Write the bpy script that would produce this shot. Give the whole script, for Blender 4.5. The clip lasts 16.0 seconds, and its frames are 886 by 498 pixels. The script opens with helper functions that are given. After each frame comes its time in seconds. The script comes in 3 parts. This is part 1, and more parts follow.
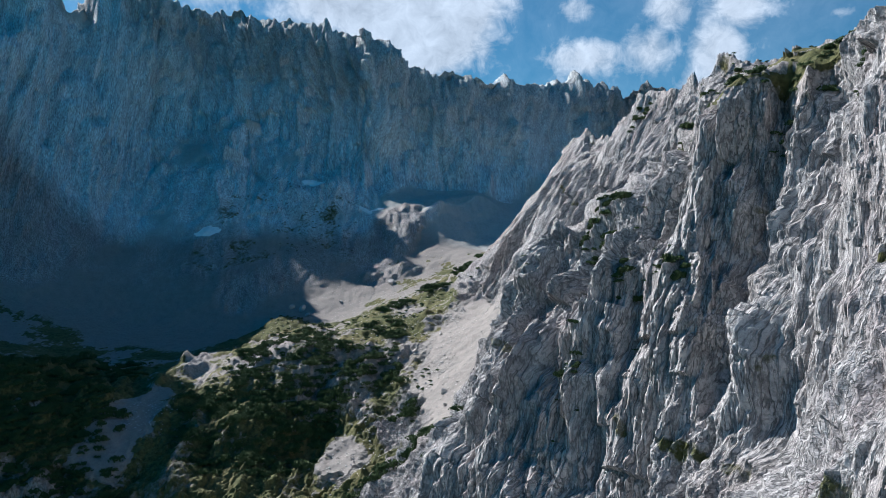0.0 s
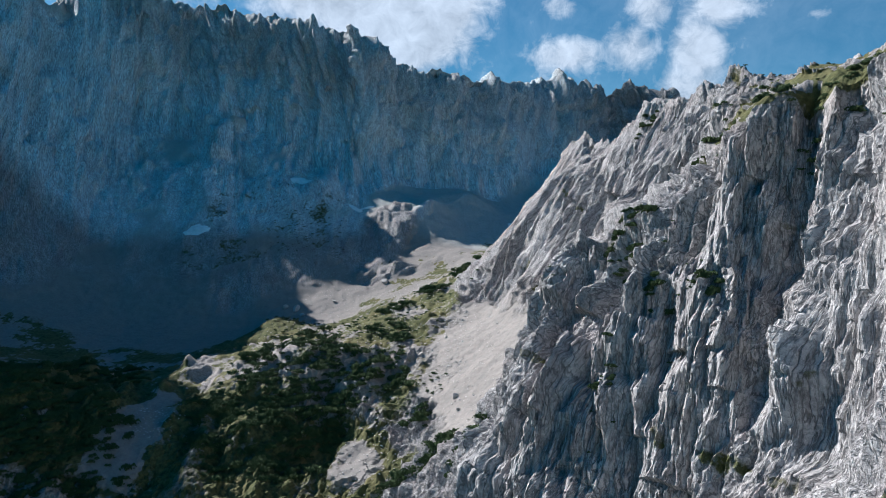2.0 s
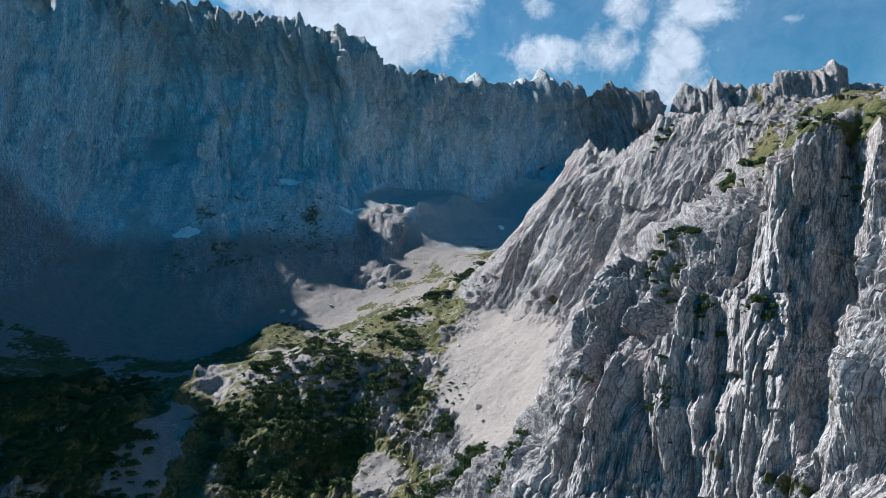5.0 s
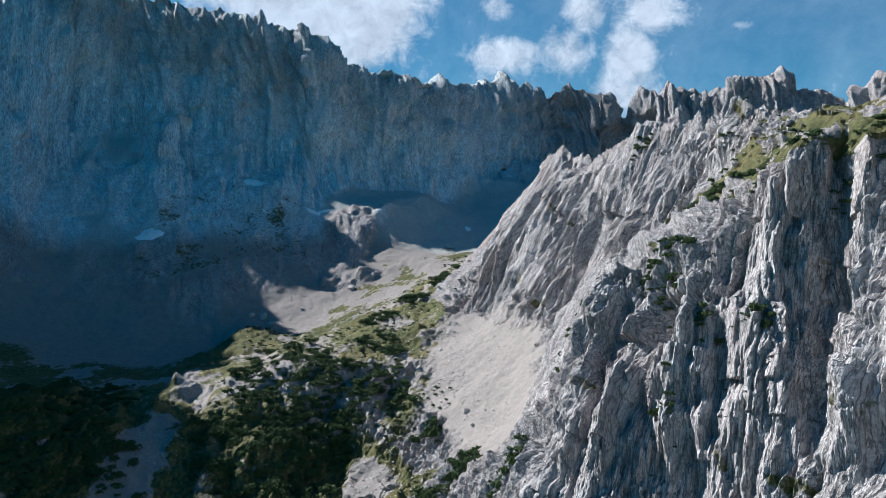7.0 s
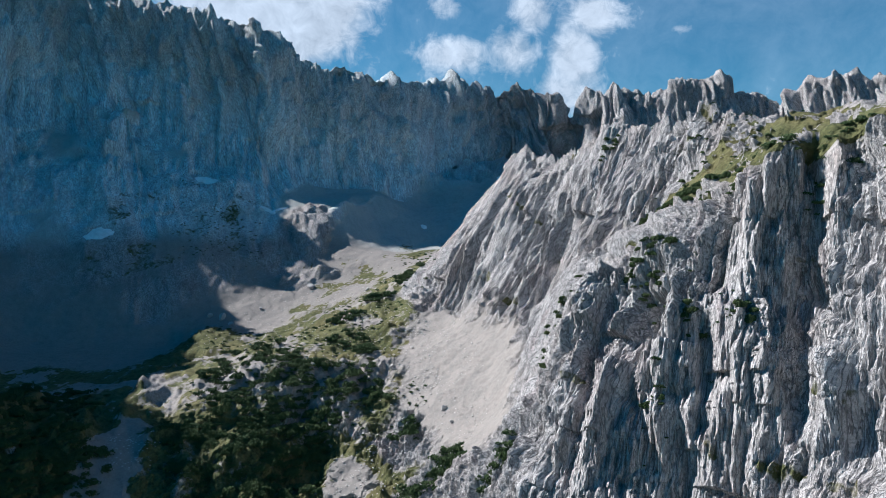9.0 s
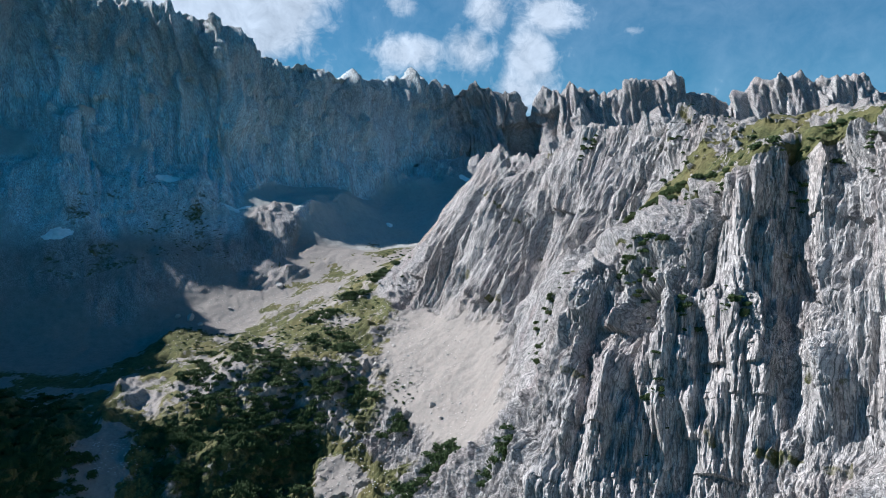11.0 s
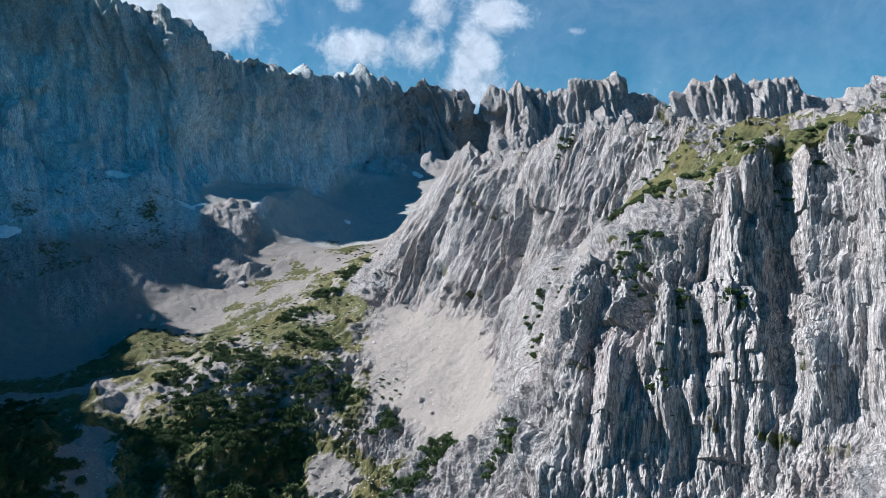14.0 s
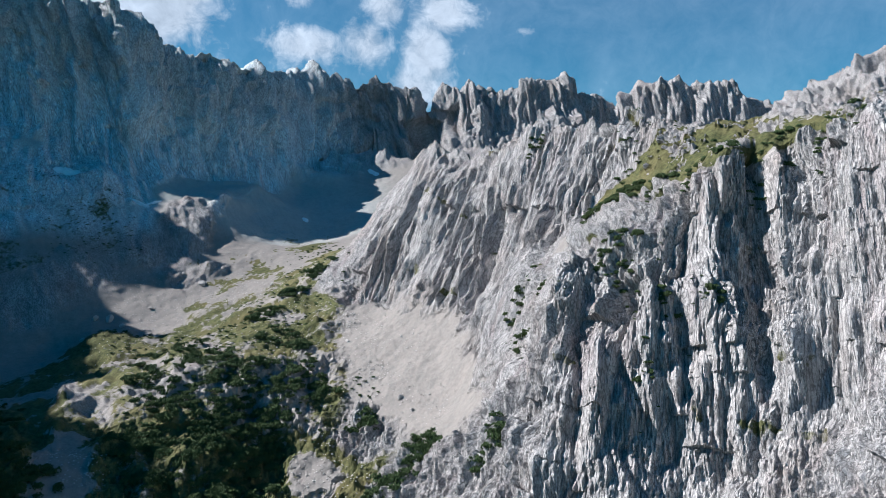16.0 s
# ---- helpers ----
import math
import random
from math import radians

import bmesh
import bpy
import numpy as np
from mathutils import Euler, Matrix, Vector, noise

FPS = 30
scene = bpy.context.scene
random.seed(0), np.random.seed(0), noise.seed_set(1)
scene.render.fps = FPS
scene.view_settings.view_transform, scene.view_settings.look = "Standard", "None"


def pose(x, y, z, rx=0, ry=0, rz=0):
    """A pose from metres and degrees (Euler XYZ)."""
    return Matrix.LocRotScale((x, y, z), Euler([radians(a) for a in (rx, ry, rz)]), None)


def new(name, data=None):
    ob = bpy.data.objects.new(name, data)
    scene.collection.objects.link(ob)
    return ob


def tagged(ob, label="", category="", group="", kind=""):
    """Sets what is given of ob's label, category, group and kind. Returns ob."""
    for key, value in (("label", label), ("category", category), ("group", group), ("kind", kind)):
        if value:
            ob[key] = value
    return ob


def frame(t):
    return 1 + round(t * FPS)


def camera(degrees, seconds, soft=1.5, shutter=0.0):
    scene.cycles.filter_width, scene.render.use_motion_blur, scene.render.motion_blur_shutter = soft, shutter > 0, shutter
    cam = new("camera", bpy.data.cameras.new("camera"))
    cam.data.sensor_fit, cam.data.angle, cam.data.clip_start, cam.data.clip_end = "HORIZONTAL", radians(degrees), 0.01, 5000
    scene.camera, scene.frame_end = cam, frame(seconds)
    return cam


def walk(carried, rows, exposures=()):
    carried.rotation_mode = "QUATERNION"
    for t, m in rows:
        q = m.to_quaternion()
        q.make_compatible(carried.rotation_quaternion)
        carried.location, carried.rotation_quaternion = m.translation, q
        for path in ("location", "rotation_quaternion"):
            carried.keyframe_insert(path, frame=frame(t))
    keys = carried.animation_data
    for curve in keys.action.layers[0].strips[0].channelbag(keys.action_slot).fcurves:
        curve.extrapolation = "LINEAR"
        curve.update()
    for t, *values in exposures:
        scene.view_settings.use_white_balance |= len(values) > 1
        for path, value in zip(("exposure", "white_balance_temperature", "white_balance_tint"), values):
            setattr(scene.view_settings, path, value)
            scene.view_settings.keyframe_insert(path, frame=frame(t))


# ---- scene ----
cam = camera(61.78, 16.0, soft=0.5)
PATH = [
    (0, pose(114.74, 27.01, -33.11, 89.01, 0.10, 12.17)),
    (0.5, pose(108.04, 24.49, -30.43, 88.83, 0.06, 11.48)),
    (1, pose(101.20, 22.23, -27.82, 88.65, 0.10, 10.66)),
    (1.5, pose(94.03, 20.21, -25.30, 88.49, 0.08, 10.09)),
    (2, pose(86.66, 18.28, -22.91, 88.32, 0.03, 9.77)),
    (2.5, pose(79.34, 16.61, -20.49, 88.20, -0.00, 9.49)),
    (3, pose(72.30, 15.16, -17.97, 88.08, -0.02, 9.10)),
    (3.5, pose(65.29, 13.96, -15.40, 87.91, -0.02, 8.61)),
    (4, pose(58.22, 12.64, -13.00, 87.80, -0.04, 8.09)),
    (6.5, pose(21.71, 3.98, -2.28, 87.46, -0.12, 3.59)),
    (7, pose(14.65, 2.70, -1.16, 87.38, -0.12, 2.45)),
    (7.5, pose(7.41, 1.40, -0.45, 87.30, -0.08, 1.28)),
    (8, pose(0.00, 0.00, 0.00, 87.24, -0.09, -0.00)),
    (8.5, pose(-7.76, -1.34, 0.43, 87.19, -0.11, -1.37)),
    (9, pose(-15.37, -2.66, 0.83, 87.13, -0.10, -2.59)),
    (9.5, pose(-22.87, -3.79, 1.20, 87.08, -0.02, -3.82)),
    (12, pose(-61.62, -5.48, 2.43, 86.81, 0.03, -8.54)),
    (12.5, pose(-69.09, -5.43, 2.81, 86.76, 0.03, -9.32)),
    (13, pose(-76.38, -5.35, 3.05, 86.72, 0.04, -10.25)),
    (13.5, pose(-83.52, -5.21, 3.22, 86.68, 0.07, -11.35)),
    (14, pose(-90.71, -4.98, 3.21, 86.60, 0.07, -12.55)),
    (14.5, pose(-97.90, -4.65, 3.34, 86.56, 0.04, -13.69)),
    (15, pose(-105.26, -4.13, 3.57, 86.51, 0.03, -14.90)),
    (15.5, pose(-112.72, -3.57, 3.80, 86.43, 0.00, -16.07)),
    (16, pose(-120.45, -2.83, 4.23, 86.38, 0.05, -17.34)),
]
walk(cam, PATH, [(0.0, 0.0, 4900, 7), (16.0, 0.0, 4900, 7)])

# ---- light: late-morning sun over the wall, blue sky with drifting cloud ----
SUN_AZ, SUN_EL = 159.5, 41.0      # azimuth counted from +x towards +y; elevation
to_sun = Vector((math.cos(radians(SUN_AZ)) * math.cos(radians(SUN_EL)),
                 math.sin(radians(SUN_AZ)) * math.cos(radians(SUN_EL)), math.sin(radians(SUN_EL))))
sun_data = bpy.data.lights.new("sun", "SUN")
sun_data.energy, sun_data.angle, sun_data.color = 10.1, radians(0.5), (1.0, 0.80, 0.60)
sun = new("sun", sun_data)
sun.matrix_world = to_sun.to_track_quat("Z", "Y").to_matrix().to_4x4()


class Nodes:
    """Short hand for building a node tree."""

    def __init__(self, tree):
        self.tree = tree
        tree.nodes.clear()

    def add(self, kind, inputs=(), **props):
        n = self.tree.nodes.new(kind)
        for k, v in props.items():
            setattr(n, k, v)
        for k, v in dict(inputs).items():
            if hasattr(v, "is_output") or isinstance(v, bpy.types.NodeSocket):
                self.tree.links.new(v, n.inputs[k])
            else:
                n.inputs[k].default_value = v
        return n

    def math(self, op, a, b=0.0, c=0.0, clamp=False):
        return self.add("ShaderNodeMath", {0: a, 1: b, 2: c}, operation=op, use_clamp=clamp).outputs[0]

    def ramp(self, fac, *stops):
        n = self.add("ShaderNodeValToRGB", {"Fac": fac})
        els = n.color_ramp.elements
        while len(els) < len(stops):
            els.new(0.5)
        for e, (p, c) in zip(els, stops):
            e.position, e.color = p, (*c, 1) if len(c) == 3 else c
        return n.outputs["Color"]

    def mix(self, fac, a, b, blend="MIX"):
        n = self.add("ShaderNodeMix", data_type="RGBA", blend_type=blend)
        for k, v in ((0, fac), (6, a), (7, b)):
            if isinstance(v, bpy.types.NodeSocket):
                self.tree.links.new(v, n.inputs[k])
            else:
                n.inputs[k].default_value = (*v, 1) if isinstance(v, tuple) and len(v) == 3 else v
        return n.outputs[2]

    def noise(self, vec, scale, detail=4.0, rough=0.55, dist=0.0):
        return self.add("ShaderNodeTexNoise", {"Vector": vec, "Scale": scale, "Detail": detail, "Roughness": rough,
                                               "Distortion": dist}).outputs["Fac"]

    def scaled(self, vec, sx, sy, sz):
        return self.add("ShaderNodeMapping", {"Vector": vec, "Scale": (sx, sy, sz)}).outputs["Vector"]


def make_world():
    world = bpy.data.worlds.new("sky")
    scene.world = world
    world.use_nodes = True
    N = Nodes(world.node_tree)
    sky = N.add("ShaderNodeTexSky", sky_type="NISHITA", sun_disc=False, sun_elevation=radians(SUN_EL),
                sun_rotation=radians(90 - SUN_AZ), altitude=1800.0, air_density=1.3, dust_density=0.6, ozone_density=3.0).outputs[0]
    sky = N.add("ShaderNodeHueSaturation", {"Hue": 0.48, "Saturation": 1.12, "Color": sky}).outputs[0]
    sky = N.mix(1.0, sky, (0.27, 1.0, 1.14), "MULTIPLY")
    sky_bg = N.add("ShaderNodeBackground", {"Color": sky, "Strength": 0.053})
    N.add("ShaderNodeOutputWorld", {"Surface": sky_bg.outputs[0]})


make_world()


# ---- materials ----
def material(name):
    m = bpy.data.materials.new(name)
    m.use_nodes = True
    return m, Nodes(m.node_tree)


def finish(N, color, rough, height=None, strength=0.5, distance=0.3):
    ins = {"Base Color": color, "Roughness": rough, "Specular IOR Level": 0.25}
    if height is not None:
        ins["Normal"] = N.add("ShaderNodeBump", {"Height": height, "Strength": strength, "Distance": distance}).outputs[0]
    b = N.add("ShaderNodeBsdfPrincipled", ins)
    N.add("ShaderNodeOutputMaterial", {"Surface": b.outputs[0]})


def terrain_material():
    m, N = material("limestone_scree_and_turf")
    co = N.add("ShaderNodeTexCoord").outputs["Object"]
    attr = lambda n: N.add("ShaderNodeAttribute", attribute_name=n).outputs["Fac"]
    rock_w, grass_w, haze_w = attr("rock"), attr("grass"), attr("pale")
    # limestone: pale grey, weathered blue-grey and rusty in streaks down the fall line, cut by sharp joints
    height_z = N.add("ShaderNodeSeparateXYZ", {0: co}).outputs[2]
    uv = N.add("ShaderNodeCombineXYZ", {0: attr("across"), 1: attr("down"), 2: N.math("MULTIPLY", height_z, 0.12)}).outputs[0]
    streak = N.noise(uv, 0.22, 8.0, 0.62)
    ribs = N.noise(uv, 0.9, 3.0, 0.55)
    patch = N.noise(co, 0.02, 4.0, 0.6)
    grain = N.noise(co, 0.6, 5.0, 0.66)
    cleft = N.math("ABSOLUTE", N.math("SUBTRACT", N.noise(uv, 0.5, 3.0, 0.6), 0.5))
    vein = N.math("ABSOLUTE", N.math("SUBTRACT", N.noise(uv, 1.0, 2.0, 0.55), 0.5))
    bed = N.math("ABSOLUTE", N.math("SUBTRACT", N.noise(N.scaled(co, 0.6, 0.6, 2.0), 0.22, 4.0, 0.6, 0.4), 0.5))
    rock = N.ramp(streak, (0.34, (0.31, 0.299, 0.301)), (0.48, (0.45, 0.435, 0.433)), (0.64, (0.56, 0.54, 0.53)))
    rock = N.mix(N.ramp(patch, (0.50, (0, 0, 0)), (0.66, (0.6, 0.6, 0.6))), rock, (0.37, 0.295, 0.255))
    rock = N.mix(N.ramp(N.noise(uv, 0.07, 4.0, 0.6), (0.54, (0, 0, 0)), (0.66, (0.6, 0.6, 0.6))), rock, (0.30, 0.235, 0.24))
    rock = N.mix(N.ramp(ribs, (0.36, (0.7, 0.7, 0.7)), (0.48, (0, 0, 0))), rock, (0.14, 0.135, 0.135))
    rock = N.mix(0.3, rock, N.ramp(grain, (0.40, (0.22, 0.22, 0.22)), (0.60, (0.60, 0.585, 0.57))))
    # joint lines; darkened in the colour as well, deepening the shade of the clefts
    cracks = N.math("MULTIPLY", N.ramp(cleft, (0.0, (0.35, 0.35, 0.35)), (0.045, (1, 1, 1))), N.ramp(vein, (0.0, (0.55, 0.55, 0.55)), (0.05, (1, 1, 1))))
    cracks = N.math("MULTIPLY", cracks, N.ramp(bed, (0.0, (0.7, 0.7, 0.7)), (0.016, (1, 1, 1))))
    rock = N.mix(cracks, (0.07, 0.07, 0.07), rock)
    # far wall rock lightened and blued in the colour to stand in for haze
    rock = N.mix(haze_w, rock, N.mix(1.0, rock, (1.56, 1.80, 1.90), "MULTIPLY"))
    # scree: pale rubble
    rub = N.noise(co, 0.5, 6.0, 0.75)
    flow = N.noise(uv, 0.16, 5.0, 0.62)
    scree = N.ramp(rub, (0.36, (0.19, 0.179, 0.166)), (0.64, (0.258, 0.243, 0.226)))
    scree = N.mix(N.ramp(flow, (0.35, (0, 0, 0)), (0.7, (0.5, 0.5, 0.5))), scree, (0.31, 0.275, 0.25))
    # the same haze tint, weaker, on the far scree
    scree = N.mix(N.math("MULTIPLY", haze_w, 0.75), scree, N.mix(1.0, scree, (1.6, 1.85, 1.95), "MULTIPLY"))
    # turf
    tuft = N.noise(co, 0.35, 5.0, 0.7)
    hue = N.noise(co, 0.03, 3.0, 0.6)
    turf = N.ramp(tuft, (0.35, (0.034, 0.042, 0.016)), (0.65, (0.125, 0.128, 0.05)))
    turf = N.mix(N.ramp(hue, (0.45, (0, 0, 0)), (0.7, (0.6, 0.6, 0.6))), turf, (0.16, 0.135, 0.06))
    color = N.mix(rock_w, scree, rock)
    scatter = N.math("ADD", N.math("MULTIPLY", N.noise(co, 0.22, 6.0, 0.72), 0.75), N.math("MULTIPLY", N.noise(co, 0.07, 3.0, 0.6), 0.45))
    grass_w = N.ramp(N.math("ADD", grass_w, N.math("SUBTRACT", scatter, 0.6)), (0.44, (0, 0, 0)), (0.64, (1, 1, 1)))
    color = N.mix(grass_w, color, turf)
    rugged = N.math("ADD", N.math("ADD", N.math("MULTIPLY", ribs, 0.6), N.math("MULTIPLY", grain, 0.5)), N.math("MULTIPLY", cracks, 0.6))
    rugged = N.math("MULTIPLY", rugged, N.math("SUBTRACT", 1.0, N.math("MULTIPLY", haze_w, 0.45)))
    height = N.math("ADD", N.math("MULTIPLY", rugged, N.math("ADD", N.math("MULTIPLY", rock_w, 0.85), 0.15)), N.math("MULTIPLY", rub, 0.1))
    finish(N, color, 0.93, height, 1.0, 0.95)
    return m


TERRAIN = terrain_material()


# ---- noise ----
def perlin(x, y, z, seed=0):
    """Gradient noise on arrays, about -1 to 1."""
    rng = np.random.RandomState(seed)
    perm = rng.permutation(256).astype(np.int32)
    perm = np.concatenate([perm, perm, perm])
    g = rng.normal(size=(256, 3)).astype(np.float32)
    g /= np.linalg.norm(g, axis=1)[:, None]
    xi, yi, zi = np.floor(x), np.floor(y), np.floor(z)
    xf, yf, zf = (x - xi).astype(np.float32), (y - yi).astype(np.float32), (z - zi).astype(np.float32)
    xi, yi, zi = xi.astype(np.int32) & 255, yi.astype(np.int32) & 255, zi.astype(np.int32) & 255
    fade = lambda t: t * t * t * (t * (t * 6 - 15) + 10)
    u, v, w = fade(xf), fade(yf), fade(zf)
    total = 0
    for dx in (0, 1):
        px = perm[xi + dx]
        for dy in (0, 1):
            py = perm[px + yi + dy]
            for dz in (0, 1):
                q = g[perm[py + zi + dz]]
                d = q[..., 0] * (xf - dx) + q[..., 1] * (yf - dy) + q[..., 2] * (zf - dz)
                total = total + d * (u if dx else 1 - u) * (v if dy else 1 - v) * (w if dz else 1 - w)
    return total * 1.5


def smooth(a, b, x):
    t = np.clip((x - a) / (b - a), 0, 1)
    return t * t * (3 - 2 * t)


# ---- the plan: crest lines and spot heights, metres ----
WALL_CREST = [(-1150, 560, 610), (-1010, 700, 600), (-905, 815, 475), (-838, 880, 388), (-771, 930, 338), (-698, 985, 322), (-700, 1020, 299),
              (-690, 1060, 293), (-683, 1100, 348), (-596, 1108, 319), (-527, 1167, 328), (-456, 1139, 302), (-355, 1144, 288),
              (-268, 1130, 252), (-242, 1116, 264), (-208, 1139, 227), (-177, 1158, 216), (-127, 1167, 202), (-85, 1181, 194),
              (-28, 1245, 216), (13, 1320, 207), (48, 1375, 227), (130, 1425, 226), (153, 1445, 223), (165, 1450, 240),
              (235, 1440, 238), (244, 1430, 204), (255, 1416, 217), (270, 1420, 187), (306, 1440, 168)]
FAR_CREST = [(306, 1440, 163), (314, 1425, 214), (374, 1390, 220), (436, 1370, 221), (453, 1360, 204), (475, 1350, 233), (570, 1345, 237),
             (620, 1342, 197), (645, 1342, 217), (665, 1340, 186), (694, 1320, 223), (744, 1280, 230), (859, 1224, 220),
             (919, 1215, 181), (974, 1230, 173), (1040, 1200, 175)]
EAST_CREST = [(760, 1040, 130), (786, 1000, 164), (810, 960, 191), (846, 930, 206), (869, 900, 235), (939, 830, 268), (1020, 760, 290)]
NEAR_CREST = [(55, 775, 0), (79, 745, 39), (96, 735, 64), (118, 705, 46), (124, 670, 46), (136, 640, 50), (147, 615, 56), (147, 590, 66),
              (159, 570, 60), (169, 530, 62), (182, 500, 67), (192, 470, 63), (212, 440, 62), (228, 405, 62), (240, 372, 60),
              (262, 345, 62), (330, 300, 75), (420, 250, 90)]
CIRQUE = [(-384, 915, -21), (-500, 860, -40), (-397, 760, -129), (-359, 640, -155), (-300, 700, -150), (-470, 640, -130), (-600, 700, -60),
          (-300, 860, -75), (-120, 959, -45), (-162, 920, -70),
          (-162, 831, -117), (-215, 800, -125), (-70, 906, -70), (-62, 932, -52), (0, 925, -48), (-55, 990, -46), (-15, 985, -52), (25, 985, -48), (-60, 1040, -16), (-15, 1035, -24), (30, 1035, -26), (250, 1180, 80),
          (330, 1100, 60), (-560, 960, 60), (-252, 1020, 25), (-750, 620, 20), (-60, 1085, 30)]
BUTTRESS = [(-138, 988, -8), (-148, 1042, 18), (-104, 1035, 18), (-180, 1003, -2), (-145, 970, -24), (-413, 1065, 152), (-316, 1105, 112),
            (-330, 1040, 70), (5, 1188, 30), (32, 1225, 72), (86, 1300, 107), (126, 1280, 86), (-4, 1120, 2), (60, 1190, 40)]
KNOLL = [(-136, 723, -124), (-184, 788, -128), (-54, 629, -113), (-147, 555, -138), (-92, 532, -165), (-264, 843, -103), (-223, 873, -95), (-17, 751, -63), (27, 785, -40), (-71, 707, -92), (-223, 759, -118), (-262, 774, -144), (-125, 597, -120), (-77, 594, -121),
         (-40, 615, -115), (-138, 547, -137), (-112, 515, -165), (-185, 511, -161), (3, 650, -91), (6, 530, -134),
         (-24, 541, -147), (49, 486, -127), (9, 454, -153), (-40, 506, -178), (-231, 523, -152), (-276, 463, -132),
         (-380, 430, -110), (-330, 380, -160), (-200, 420, -200), (-60, 430, -215), (0, 380, -195), (-100, 350, -240), (30, 330, -185),
         (-250, 300, -260)]
# brow of the near cliff, where turf breaks off into rock; then spots on its face, its detached fin and the fluted slab behind
CLIFF_BROW = [(137, 474, -9), (150, 462, 4), (157, 430, 13), (156, 400, 16), (158, 374, 18), (166, 367, 25), (182, 362, 32), (202, 359, 38), (213, 350, 42), (214, 325, 43), (222, 300, 42)]
CLIFF_FACE = [(125, 357, -39), (143, 339, -50), (143, 372, -4), (166, 359, -6), (181, 344, -17), (165, 338, -57), (145, 321, -77), (166, 305, -73), (102, 341, -111),
              (88, 358, -86), (114, 337, -84), (128, 327, -96), (144, 312, -102), (123, 343, -64), (99, 351, -70), (158, 311, -92), (162, 291, -101), (134, 314, -112),
              (79, 341, -122), (153, 352, -33), (141, 370, -19), (112, 350, -55), (169, 277, -106), (140, 293, -120), (175, 304, -62), (202, 355, 15), (205, 270, -38), (188, 300, -39)]
FIN = [(94, 413, -28), (82, 407, -33), (88, 410, -30), (72, 379, -70), (62, 374, -93), (84, 383, -68), (99, 374, -52), (118, 389, -28), (111, 404, -26), (93, 436, -40), (86, 476, -54),
       (54, 352, -124), (54, 444, -118), (66, 420, -84), (60, 400, -92), (48, 374, -131), (70, 462, -88), (104, 455, -36)]
SLAB = [(71, 704, 16), (161, 496, 12), (154, 468, 6), (182, 390, 33), (177, 469, 29), (200, 467, 51), (101, 663, 29), (63, 702, 8), (45, 667, -36), (81, 601, -31), (114, 558, -8), (94, 569, -44),
        (61, 587, -72), (23, 646, -90), (139, 534, 18), (163, 541, 38), (180, 522, 49), (115, 611, 18), (4, 733, -51), (34, 653, -71), (66, 547, -89), (-24, 707, -88),
        (204, 400, 44), (215, 378, 50), (118, 500, -24), (130, 505, -10)]
RIM = [(0, 200, -290), (200, 150, -260), (-500, 300, -220), (120, 230, -190), (186, 235, -80), (225, 240, -25), (225, 290, 12), (285, 290, 50), (160, 236, -110), (150, 200, -150), (0, -400, -380), (600, 0, -200), (-900, 0, -250),
       (700, 600, -60), (500, 800, -20), (450, 1050, 60), (700, 1100, 70), (0, 2200, -60), (1500, 2000, -60), (-1500, 2000, -60),
       (2600, 0, -150), (-2600, 0, -150), (0, -2600, -300), (2200, -2200, -250), (-2200, -2200, -250), (0, 3600, -100), (3200, 3200, -100), (-3200, 3200, -100)]


# outlines of bare rubble, and the main gullies and spurs of the near cliff (width, depth, then the line)
SCREE_FAN = [(20, 650), (52, 588), (66, 552), (64, 520), (58, 490), (54, 452), (40, 436), (26, 448), (8, 480), (-12, 520), (-22, 600), (-6, 650)]
# x, y, half length, half breadth, turn, thickness
DRIFTS = [(-290, 1028, 17, 5.5, 8, 2.2), (-389, 908, 15, 7, 20, 2.0), (-206, 1006, 12, 3, -20, 1.4), (-190, 1011, 10, 2.6, 30, 1.4),
          (134, 1194, 6, 16, 15, 2.0), (5, 1046, 4, 7, 20, 1.2)]
FOOT_Y, FOOT_X = [200, 340, 380, 444, 490, 547, 590, 650, 735, 790, 830], [60, 46, 44, 51, 57, 65, 53, 22, 2, 40, 70]
HUMPS = [(-150, 893, 13, 9), (-126, 902, 9, 6), (-205, 772, 14, 5), (-150, 640, 16, 5), (-60, 575, 14, 6), (-62, 712, 14, 5), (-235, 790, 12, 4)]
TURF_BROW = [(143, 478), (153, 462), (159, 432), (158, 402), (161, 376), (172, 369), (200, 361), (214, 352), (217, 322), (262, 330), (300, 318), (310, 345), (262, 376), (244, 405),
             (228, 430), (208, 450), (186, 462), (168, 478), (152, 492)]
SCREE_APRON = [(-128, 958), (-112, 1010), (-82, 1060), (-40, 1110), (0, 1195), (35, 1245), (85, 1320), (140, 1300), (130, 1240), (90, 1120), (40, 985), (-40, 935)]
SCREE_LOW = [(-70, 522), (-52, 520), (-40, 488), (-52, 470), (-72, 486)]
SCREE_PATCH = [(104, 470), (128, 490), (140, 478), (122, 455), (104, 452)]
GULLY_BED = [(-222, 545), (-205, 540), (-196, 500), (-190, 440), (-225, 440), (-232, 500)]
GULLIES = [(7, 11, (190, 366), (181, 352), (170, 342)), (5, 9, (152, 386), (144, 372), (136, 360)), (5, 9, (112, 424), (104, 440), (96, 452)), (4, 7, (140, 366), (132, 348), (120, 330)), (5, 8, (192, 352), (176, 335), (160, 318)),
           (4, 7, (108, 396), (104, 372), (92, 352), (82, 334)), (4, 7, (170, 340), (158, 318), (150, 296)), (4, 6, (80, 392), (74, 366), (66, 344))]
